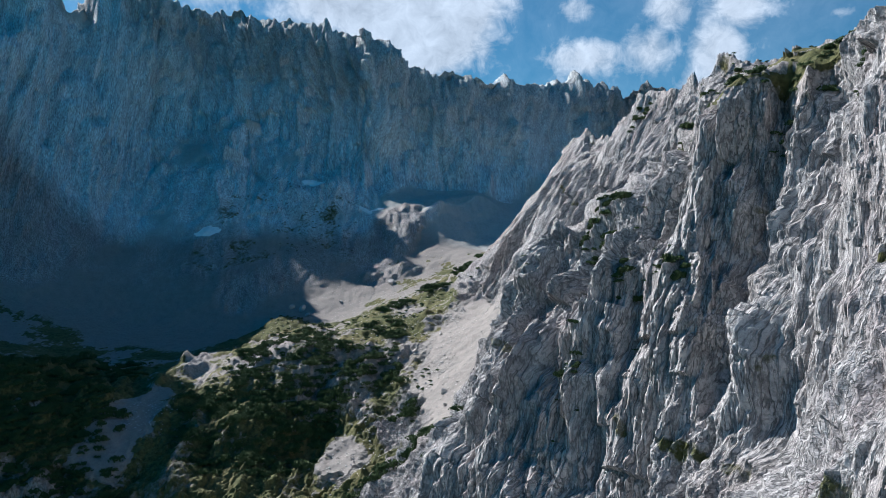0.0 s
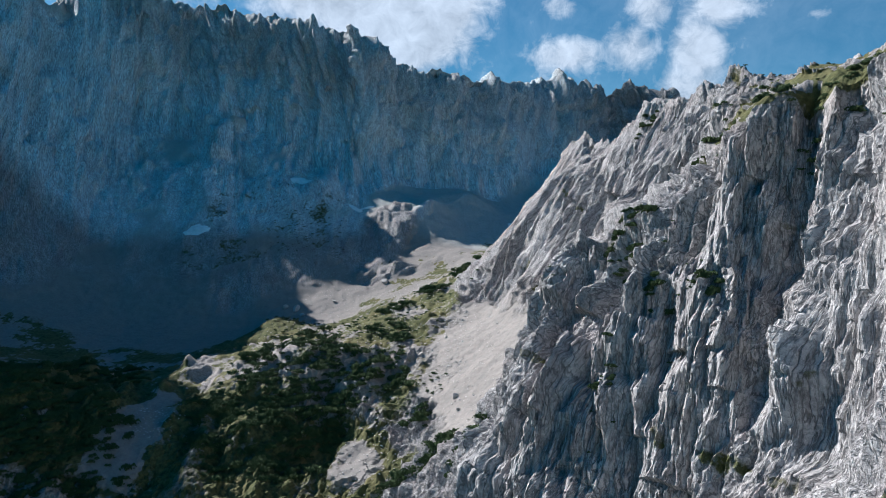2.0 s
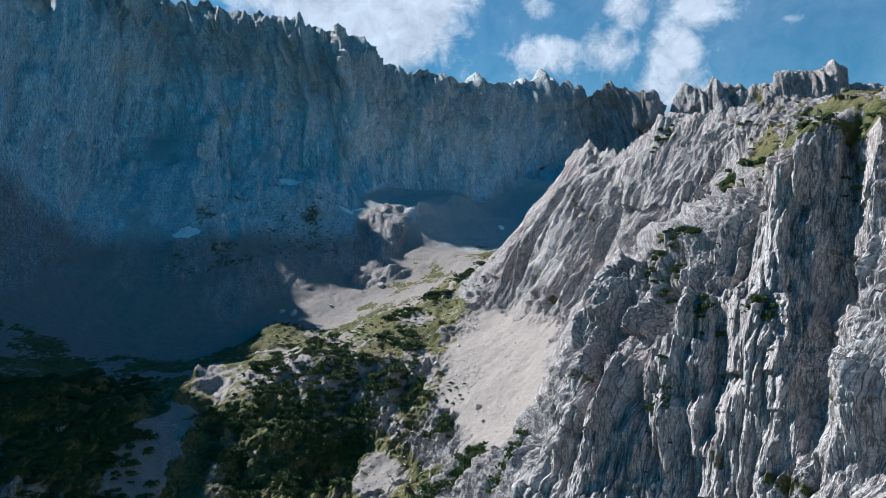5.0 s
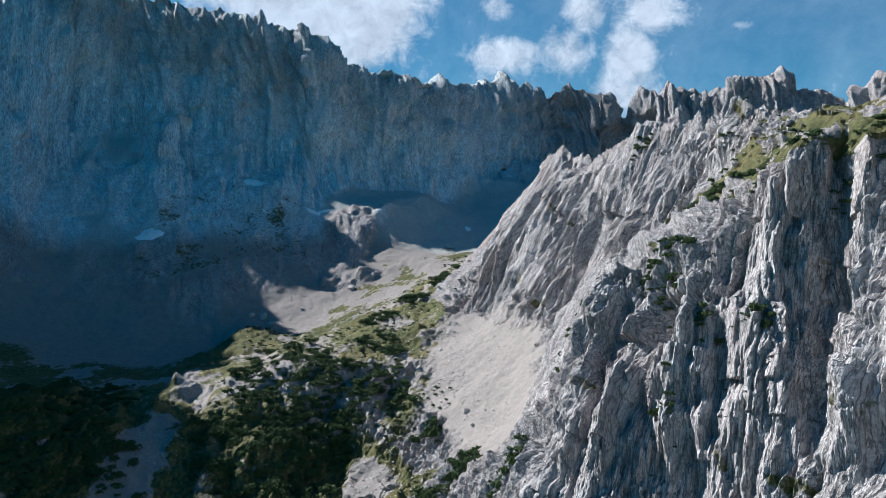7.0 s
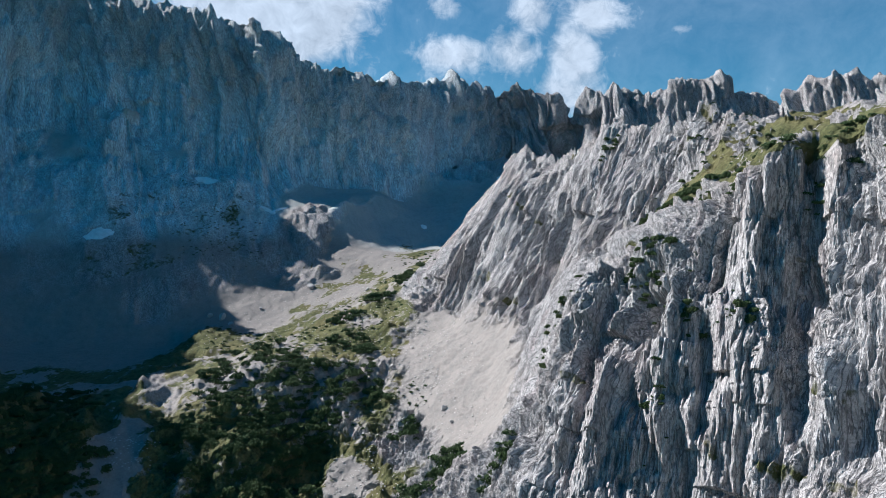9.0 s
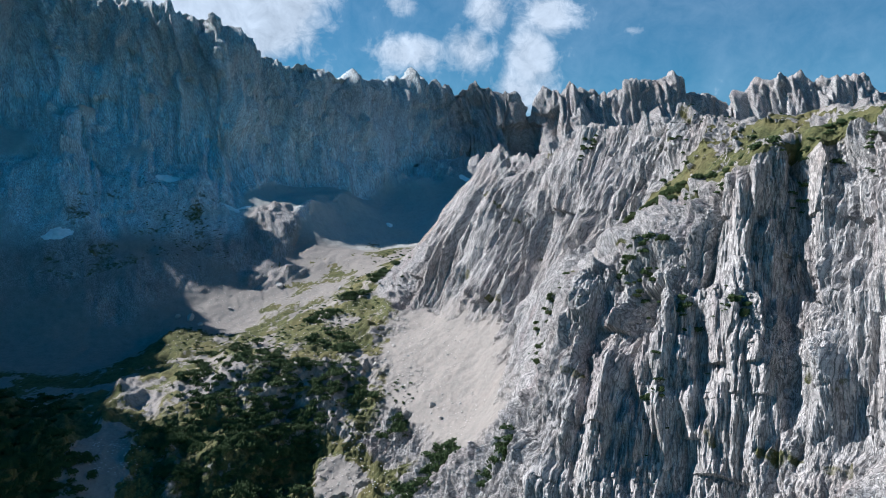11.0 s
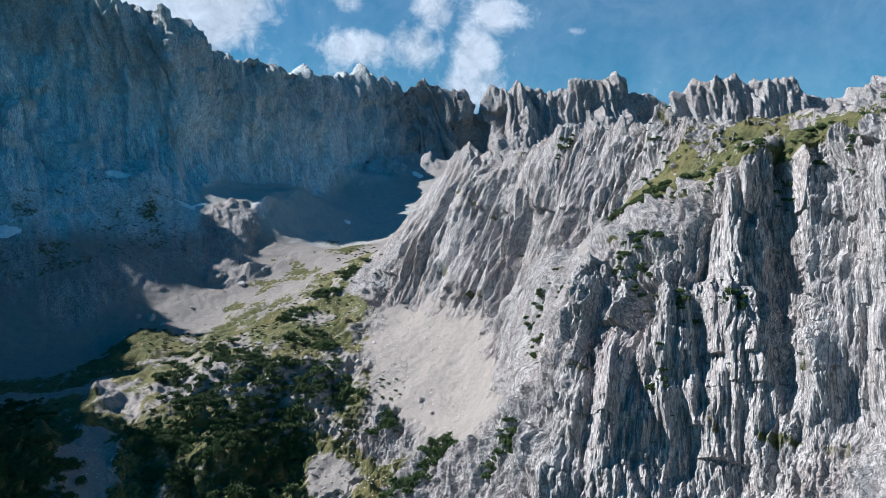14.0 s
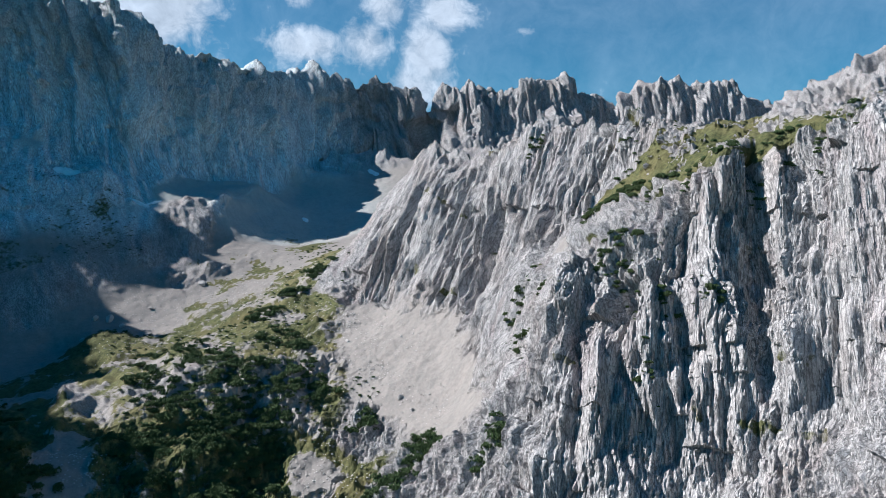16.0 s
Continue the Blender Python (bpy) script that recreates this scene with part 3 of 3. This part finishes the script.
# ---- dwarf pine, snow, boulders ----
def pine_materials():
    m, N = material("dwarf_pine_needles")
    co = N.add("ShaderNodeTexCoord").outputs["Object"]
    rnd = N.add("ShaderNodeObjectInfo").outputs["Random"]
    a = N.noise(co, 3.0, 4.0, 0.7)
    c = N.ramp(a, (0.3, (0.022, 0.040, 0.014)), (0.7, (0.07, 0.105, 0.034)))
    c = N.mix(N.math("MULTIPLY", rnd, 0.35), c, (0.06, 0.07, 0.022))
    finish(N, c, 0.8)
    b, N = material("pine_bark")
    co = N.add("ShaderNodeTexCoord").outputs["Object"]
    finish(N, N.ramp(N.noise(co, 8.0), (0.3, (0.06, 0.045, 0.035)), (0.7, (0.14, 0.11, 0.09))), 0.9)
    return m, b


NEEDLES, BARK = pine_materials()


def crown_points(rng, tufts, lobes):
    """Tufts of needles over a low mound of several lobes, one unit across the half width."""
    verts, faces = [], []
    cs = [(rng.uniform(-0.55, 0.55), rng.uniform(-0.55, 0.55), rng.uniform(0.3, 0.6), rng.uniform(0.32, 0.5)) for _ in range(lobes)]
    for k in range(tufts):
        cx, cy, h, rad = cs[k % lobes]
        a, q = rng.uniform(0, 6.283), rng.random() ** 0.6
        e = rng.uniform(0.05, 1.45)
        d = np.array([math.cos(a) * math.cos(e), math.sin(a) * math.cos(e), math.sin(e) * 0.9])
        p = np.array([cx, cy, h * 0.45]) + d * rad * (0.75 + 0.3 * rng.random())
        p[2] = max(p[2], 0.02)
        s = rng.uniform(0.07, 0.15)
        d = d + np.array([0, 0, 0.7])
        d /= np.linalg.norm(d)
        t = np.cross(d, [0.3, 0.5, 0.8])
        t /= np.linalg.norm(t)
        u = np.cross(d, t)
        n = len(verts)
        turn = rng.uniform(0, 2)
        for j in range(3):
            w = turn + j * 2.094
            verts.append(p + s * (t * math.cos(w) + u * math.sin(w)))
        verts.append(p + d * s * 1.5)
        faces += [(n, n + 1, n + 3), (n + 1, n + 2, n + 3), (n + 2, n, n + 3)]
    return np.array(verts), faces


def mesh_of(name, verts, faces, mat):
    me = bpy.data.meshes.new(name)
    me.from_pydata([tuple(v) for v in verts], [], faces)
    me.materials.append(mat)
    me.update()
    return me


def limb_mesh(rng):
    bm = bmesh.new()
    for k in range(5):
        a = k * 1.257 + rng.uniform(-0.4, 0.4)
        last = None
        for i in range(4):
            t = i / 3
            c = Vector((math.cos(a) * 0.55 * t, math.sin(a) * 0.55 * t, -0.12 + 0.1 * t + 0.4 * t * t))
            r = 0.045 * (1 - 0.7 * t)
            ring = [bm.verts.new(c + Vector((math.cos(j * 2.094) * r, math.sin(j * 2.094) * r, r * 0.5 * (j == 0)))) for j in range(3)]
            if last:
                for j in range(3):
                    bm.faces.new((last[j], last[(j + 1) % 3], ring[(j + 1) % 3], ring[j]))
            last = ring
    me = bpy.data.meshes.new("limbs")
    bm.to_mesh(me)
    bm.free()
    me.materials.append(BARK)
    return me


# stands of dwarf pine: x, y, radius, how many
STANDS = [(-140, 548, 34, 178), (-147, 500, 30, 119), (-110, 505, 28, 119), (-123, 610, 17, 51), (-99, 580, 14, 51), (-62, 572, 20, 119),
          (-84, 535, 15, 91), (-53, 615, 9, 25), (-77, 700, 15, 51), (-47, 730, 12, 32), (-18, 750, 13, 44), (-17, 520, 9, 28),
          (2, 455, 14, 68), (-22, 450, 12, 44), (35, 400, 8, 25), (-178, 522, 14, 44), (-160, 640, 30, 51), (-128, 520, 40, 130), (-95, 560, 26, 90), (-175, 590, 14, 24), (-35, 560, 12, 26), (-70, 640, 16, 26)]
KNOLL_SCATTER = [(-100, 640, 60, 150), (-60, 720, 55, 120), (-170, 700, 45, 80), (-20, 800, 30, 50), (0, 880, 30, 50), (-205, 770, 22, 30), (-120, 580, 60, 120), (-30, 540, 26, 60)]
SHADE_STANDS = [(-285, 560, 34, 120), (-330, 530, 34, 120), (-243, 440, 30, 160), (-238, 476, 22, 110), (-275, 440, 32, 180), (-262, 484, 26, 110), (-198, 430, 20, 70), (-235, 400, 30, 130), (-320, 440, 40, 180), (-300, 490, 30, 90),
                ]
WALL_STANDS = [(-250, 945, 42, 120), (-320, 990, 25, 30)]
SMALL_STANDS = [(186, 486, 9, 14), (176, 505, 9, 12), (205, 452, 9, 12), (196, 470, 10, 12), (222, 425, 8, 10), (160, 552, 8, 5), (126, 376, 8, 8), (136, 344, 8, 8), (62, 425, 7, 6), (60, 440, 6, 5), (100, 338, 5, 5),
                (150, 500, 9, 8), (190, 390, 14, 14), (180, 425, 12, 12), (75, 395, 6, 4), (110, 372, 6, 5)]
LEDGE_STANDS = [(83, 470, 9, 22), (90, 446, 6, 10), (113, 398, 9, 26), (119, 386, 7, 14), (143, 572, 7, 16), (125, 357, 5, 10), (143, 339, 5, 8), (101, 341, 4, 8), (68, 432, 5, 8),
                (134, 478, 5, 14), (141, 476, 6, 24), (149, 470, 6, 30), (156, 460, 6, 28), (159, 446, 6, 26), (160, 428, 6, 24), (160, 408, 6, 18), (164, 388, 6, 16), (176, 374, 7, 14),
                (192, 366, 7, 14), (208, 360, 7, 14), (218, 340, 7, 14), (222, 322, 7, 10), (240, 340, 10, 12), (172, 478, 8, 10)]


def spots_on_land(stands, rng, spread=1.0):
    """Places on the land's surface within each stand."""
    flat_x, flat_y = P[0].ravel(), P[1].ravel()
    out = []
    for x, y, r, n in stands:
        near = np.nonzero((np.abs(flat_x - x) < r * 1.6) & (np.abs(flat_y - y) < r * 1.6))[0]
        if not len(near):
            continue
        nx, ny, nz = flat_x[near], flat_y[near], P[2].ravel()[near]
        for _ in range(n):
            a, q = rng.uniform(0, 6.283), r * math.sqrt(rng.random()) * (0.8 + 0.5 * math.sin(3 * rng.random()))
            tx, ty = x + math.cos(a) * q * spread, y + math.sin(a) * q
            k = int(np.argmin((nx - tx) ** 2 + (ny - ty) ** 2))
            out.append((float(nx[k]), float(ny[k]), float(nz[k])))
    return out


def plant_pines():
    rng = random.Random(4)
    crowns = [mesh_of("crown", *crown_points(rng, 330, 7), NEEDLES) for _ in range(4)]
    limbs = [limb_mesh(rng) for _ in range(2)]
    places = [(p, rng.uniform(1.7, 3.8)) for p in spots_on_land(LEDGE_STANDS, rng)]
    places += [(p, rng.uniform(0.7, 1.5)) for p in spots_on_land(SMALL_STANDS, rng)]
    knoll = [(p, rng.uniform(2.6, 6.4)) for p in spots_on_land(STANDS, rng)]
    gaps = perlin(np.array([p[0] / 15 for p, _ in knoll]), np.array([p[1] / 19 for p, _ in knoll]), np.zeros(len(knoll)), 97)
    knoll = [q for q, g in zip(knoll, gaps) if g > -0.22]
    knoll.sort(key=lambda q: q[0][1])
    shade = [(p, rng.uniform(2.5, 5.5)) for p in spots_on_land(SHADE_STANDS, rng)]
    shade += [(p, rng.uniform(0.8, 2.6)) for p in spots_on_land(KNOLL_SCATTER, rng)]
    shade += [(p, rng.uniform(0.8, 1.9)) for p in spots_on_land(WALL_STANDS, rng)]
    things = (places + knoll)[:300]
    rest = (places + knoll)[300:] + shade
    for i, ((x, y, z), size) in enumerate(things):
        ob = new("dwarf_pine")
        for key, me in (("trunk", limbs[i % 2]), ("crown", crowns[i % 4])):
            new(key, me).parent = ob
        ob.matrix_basis = pose(x, y, z - (0.25 if i < len(places) else 0.1) * size, rng.uniform(-8, 8), rng.uniform(-8, 8), rng.uniform(0, 360)) @ Matrix.Diagonal(
            (size, size * rng.uniform(0.8, 1.2), size * rng.uniform(0.9, 1.4), 1))
        label = "dark green dwarf pine on a limestone ledge" if i < len(places) else "dark green dwarf pine thicket on the stony knoll"
        tagged(ob, label, "shrub", "dwarf pines")
    small = [crown_points(rng, 130, 6) for _ in range(5)]
    verts, faces, n = [], [], 0
    for i, ((x, y, z), size) in enumerate(rest):
        v, f = small[i % 5]
        a = rng.uniform(0, 6.283)
        c, s = math.cos(a) * size, math.sin(a) * size
        w = np.stack([x + c * v[:, 0] - s * v[:, 1], y + s * v[:, 0] + c * v[:, 1], z + v[:, 2] * size * rng.uniform(0.8, 1.2) - 0.1], 1)
        verts.append(w)
        faces.append(np.array(f) + n)
        n += len(v)
    tagged(new("dwarf_pine_scrub", mesh_of("dwarf_pine_scrub", np.concatenate(verts), np.concatenate(faces).tolist(), NEEDLES)),
           "dense dark dwarf pine scrub covering the shaded slopes", "scrub", kind="stuff")


plant_pines()


# ---- cloud bank boiling up behind the crest ----
def cloud_bank():
    m, N = material("cloud")
    co = N.add("ShaderNodeTexCoord").outputs["Object"]
    xyz = N.add("ShaderNodeSeparateXYZ", {0: co})
    x, y, z = xyz.outputs
    far = N.math("SQRT", N.math("ADD", N.math("MULTIPLY", x, x), N.math("MULTIPLY", y, y)))
    bearing = N.math("MULTIPLY", N.math("ARCTAN2", x, y), 57.296)
    rise = N.math("MULTIPLY", N.math("ARCTAN2", z, far), 57.296)
    # bearing, elevation, half widths (degrees), density
    puffs = [(-12.5, 17.5, 8.0, 3.6, 1.7), (-9.5, 13.4, 5.0, 2.6, 1.6), (-6.2, 15.6, 2.4, 3.2, 1.35), (2.3, 15.3, 1.8, 1.0, 0.72), (3.0, 11.9, 3.4, 1.3, 0.95),
             (7.2, 12.2, 2.2, 1.9, 1.0), (8.7, 14.8, 1.5, 1.8, 0.95), (9.2, 17.0, 1.6, 1.6, 0.9), (12.0, 11.4, 2.0, 3.0, 1.05), (13.4, 14.6, 1.8, 1.9, 1.0),
             (14.0, 17.0, 2.2, 1.6, 0.9), (20.0, 13.2, 1.3, 0.7, 0.55), (11.3, 9.0, 2.4, 2.0, 1.0), (-24.0, 18.0, 6.0, 2.6, 1.0)]
    total = None
    for a, e, wa, we, s in puffs:
        qa = N.math("POWER", N.math("DIVIDE", N.math("SUBTRACT", bearing, a), wa), 2.0)
        qe = N.math("POWER", N.math("DIVIDE", N.math("SUBTRACT", rise, e), we), 2.0)
        g = N.math("MULTIPLY", N.math("DIVIDE", s, N.math("ADD", 1.0, N.math("POWER", N.math("ADD", qa, qe), 1.5))), 1.0)
        total = g if total is None else N.math("MAXIMUM", total, g)
    big = N.noise(co, 0.006, 6.0, 0.62, 0.5)
    fine = N.noise(co, 0.022, 6.0, 0.65, 0.6)
    field = N.math("ADD", total, N.math("ADD", N.math("MULTIPLY", N.math("SUBTRACT", big, 0.5), 1.9), N.math("MULTIPLY", N.math("SUBTRACT", fine, 0.5), 1.0)))
    mask = N.ramp(field, (0.26, (0, 0, 0)), (0.60, (0.40, 0.40, 0.40)), (1.0, (0.97, 0.97, 0.97)))
    mask.node.color_ramp.interpolation = "B_SPLINE"
    # thin glowing haze laid over the entire sheet to pale the sky's blue
    haze_veil = N.math("MULTIPLY_ADD", big, 0.16, 0.09)
    mask = N.math("MAXIMUM", mask, haze_veil)
    tone = N.ramp(N.math("ADD", N.math("MULTIPLY", fine, 0.6), N.math("MULTIPLY", big, 0.5)), (0.38, (0.62, 0.58, 0.53)), (0.7, (1.0, 0.93, 0.84)))
    glow = N.add("ShaderNodeEmission", {"Color": tone, "Strength": 0.95})
    clear = N.add("ShaderNodeBsdfTransparent")
    out = N.add("ShaderNodeMixShader", {0: mask, 1: clear.outputs[0], 2: glow.outputs[0]})
    N.add("ShaderNodeOutputMaterial", {"Surface": out.outputs[0]})
    ang = np.radians(np.arange(-50.0, 60.1, 2.0))
    hs = np.linspace(120.0, 900.0, 14)
    r = 1620.0
    verts = [(r * math.sin(a), r * math.cos(a), h) for a in ang for h in hs]
    k = len(hs)
    faces = [(i * k + j, (i + 1) * k + j, (i + 1) * k + j + 1, i * k + j + 1) for i in range(len(ang) - 1) for j in range(k - 1)]
    tagged(new("backdrop_clouds", mesh_of("backdrop_clouds", verts, faces, m)), "soft white cumulus drifting behind the crest", "cloud", kind="structure")


cloud_bank()


def snow_material():
    m, N = material("old_snow")
    co = N.add("ShaderNodeTexCoord").outputs["Object"]
    a, b = N.noise(co, 0.25, 5.0, 0.6), N.noise(co, 1.5, 4.0, 0.7)
    finish(N, N.ramp(a, (0.3, (0.70, 0.72, 0.74)), (0.65, (0.88, 0.89, 0.90))), 0.6, b, 0.4, 0.4)
    return m


SNOW = snow_material()



def snow_drifts():
    for k, (sx, sy, a, b, turn, deep) in enumerate(DRIFTS):
        c, s = math.cos(radians(turn)), math.sin(radians(turn))
        u, v = ((X - sx) * c + (Y - sy) * s) / a, (-(X - sx) * s + (Y - sy) * c) / b
        near = (np.abs(X - sx) < 45) & (np.abs(Y - sy) < 45)
        d = np.full(X.shape, 9.0)
        d[near] = np.hypot(u[near], v[near]) + 0.35 * perlin(X[near] / 9, Y[near] / 9, X[near] * 0, 95 + k) + 0.2 * perlin(X[near] / 4, Y[near] / 4, X[near] * 0, 96)
        hold = (d < 1.15)
        keep = hold.ravel()[quads].any(1)
        if not keep.any():
            continue
        # the drift fills the hollows: smoothed land, raised in the middle and thinning to its rim
        lift = np.where(d < 1.15, deep * (1.05 - np.clip(d, 0, 1.6)), -0.8)
        up = P.copy()
        up[2] = P[2] + lift * 0.8
        up[1] = P[1] - lift * 0.8
        tagged(sheet("snow_patch", up.reshape(3, -1).T, quads[keep], {}, SNOW), "leftover summer snow patch lying in a hollow of the rock", "snow", "snow patches")


snow_drifts()


def stone_mesh(rng, name="boulder"):
    bm = bmesh.new()
    bmesh.ops.create_icosphere(bm, subdivisions=2, radius=1.0)
    cuts = [(Vector((rng.gauss(0, 1), rng.gauss(0, 1), rng.gauss(0, 1))).normalized(), rng.uniform(0.45, 0.8)) for _ in range(9)]
    for v in bm.verts:
        for n, h in cuts:
            q = v.co.dot(n)
            if q > h:
                v.co -= n * (q - h)
        v.co += Vector((rng.uniform(-1, 1), rng.uniform(-1, 1), rng.uniform(-1, 1))) * 0.03
    me = bpy.data.meshes.new(name)
    bm.to_mesh(me)
    bm.free()
    me.materials.append(STONE)
    return me


def stone_material():
    m, N = material("loose_limestone")
    co = N.add("ShaderNodeTexCoord").outputs["Object"]
    rnd = N.add("ShaderNodeNewGeometry").outputs["Random Per Island"]
    a = N.noise(co, 1.2, 6.0, 0.7)
    c = N.ramp(a, (0.3, (0.36, 0.345, 0.325)), (0.7, (0.58, 0.56, 0.53)))
    c = N.mix(N.math("MULTIPLY", rnd, 0.5), c, (0.33, 0.31, 0.30))
    finish(N, c, 0.92, a, 0.5, 0.2)
    return m


STONE = stone_material()
BOULDERS = [(-224, 826, 6.5), (-235, 827, 5.0), (-209, 812, 4.0), (-133, 880, 5.5), (-152, 905, 4.0), (-243, 778, 3.5), (8, 520, 3.0), (14, 500, 2.2),
            (-168, 700, 3.2), (-105, 640, 3.0), (-30, 590, 2.6), (-15, 610, 2.4), (-185, 850, 3.0), (-175, 760, 2.8), (-90, 760, 3.4), (-60, 800, 3.2)]


def lay_boulders():
    rng = random.Random(12)
    shapes = [stone_mesh(rng) for _ in range(5)]
    for i, (x, y, size) in enumerate(BOULDERS):
        px, py, pz = (spots_on_land([(x, y, 2.0, 1)], rng) or spots_on_land([(x, y, 9.0, 1)], rng))[0]
        ob = new("boulder", shapes[i % 5])
        ob.matrix_basis = pose(px, py, pz + size * 0.25, rng.uniform(-20, 20), rng.uniform(-20, 20), rng.uniform(0, 360)) @ Matrix.Diagonal(
            (size, size * rng.uniform(0.7, 0.95), size * rng.uniform(0.6, 0.85), 1))
        tagged(ob, "pale angular limestone boulder lying on the scree", "boulder", "boulders")
    # rubble too small to count
    areas = [(0, 560, 34, 420), (15, 490, 30, 320), (-10, 620, 30, 300), (-170, 870, 50, 700), (-100, 880, 60, 500), (-40, 500, 26, 600), (-205, 500, 16, 300),
             (-90, 650, 70, 1500), (-180, 740, 50, 700), (60, 640, 30, 250), (-20, 690, 40, 500), (-150, 850, 60, 700), (-75, 800, 60, 700), (-8, 640, 10, 260), (-2, 560, 10, 260)]
    base = [(np.array([v.co for v in m.vertices]), [tuple(p.vertices) for p in m.polygons]) for m in (pebble(rng) for _ in range(4))]
    verts, faces, n = [], [], 0
    for k, (x, y, z) in enumerate(spots_on_land(areas, rng)):
        v, f = base[k % 4]
        size = 0.16 + 0.8 * rng.random() ** 3
        a = rng.uniform(0, 6.283)
        c, s = math.cos(a) * size, math.sin(a) * size
        verts.append(np.stack([x + rng.uniform(-1, 1) + c * v[:, 0] - s * v[:, 1], y + rng.uniform(-1, 1) + s * v[:, 0] + c * v[:, 1], z + v[:, 2] * size * 0.6], 1))
        faces.append(np.array(f) + n)
        n += len(v)
    tagged(new("scree_rubble", mesh_of("scree_rubble", np.concatenate(verts), np.concatenate(faces).tolist(), STONE)),
           "loose angular limestone rubble strewn over the slopes", "rubble", kind="stuff")


def pebble(rng):
    bm = bmesh.new()
    bmesh.ops.create_icosphere(bm, subdivisions=1, radius=1.0)
    for v in bm.verts:
        v.co *= rng.uniform(0.65, 1.1)
    me = bpy.data.meshes.new("pebble")
    bm.to_mesh(me)
    bm.free()
    return me


lay_boulders()
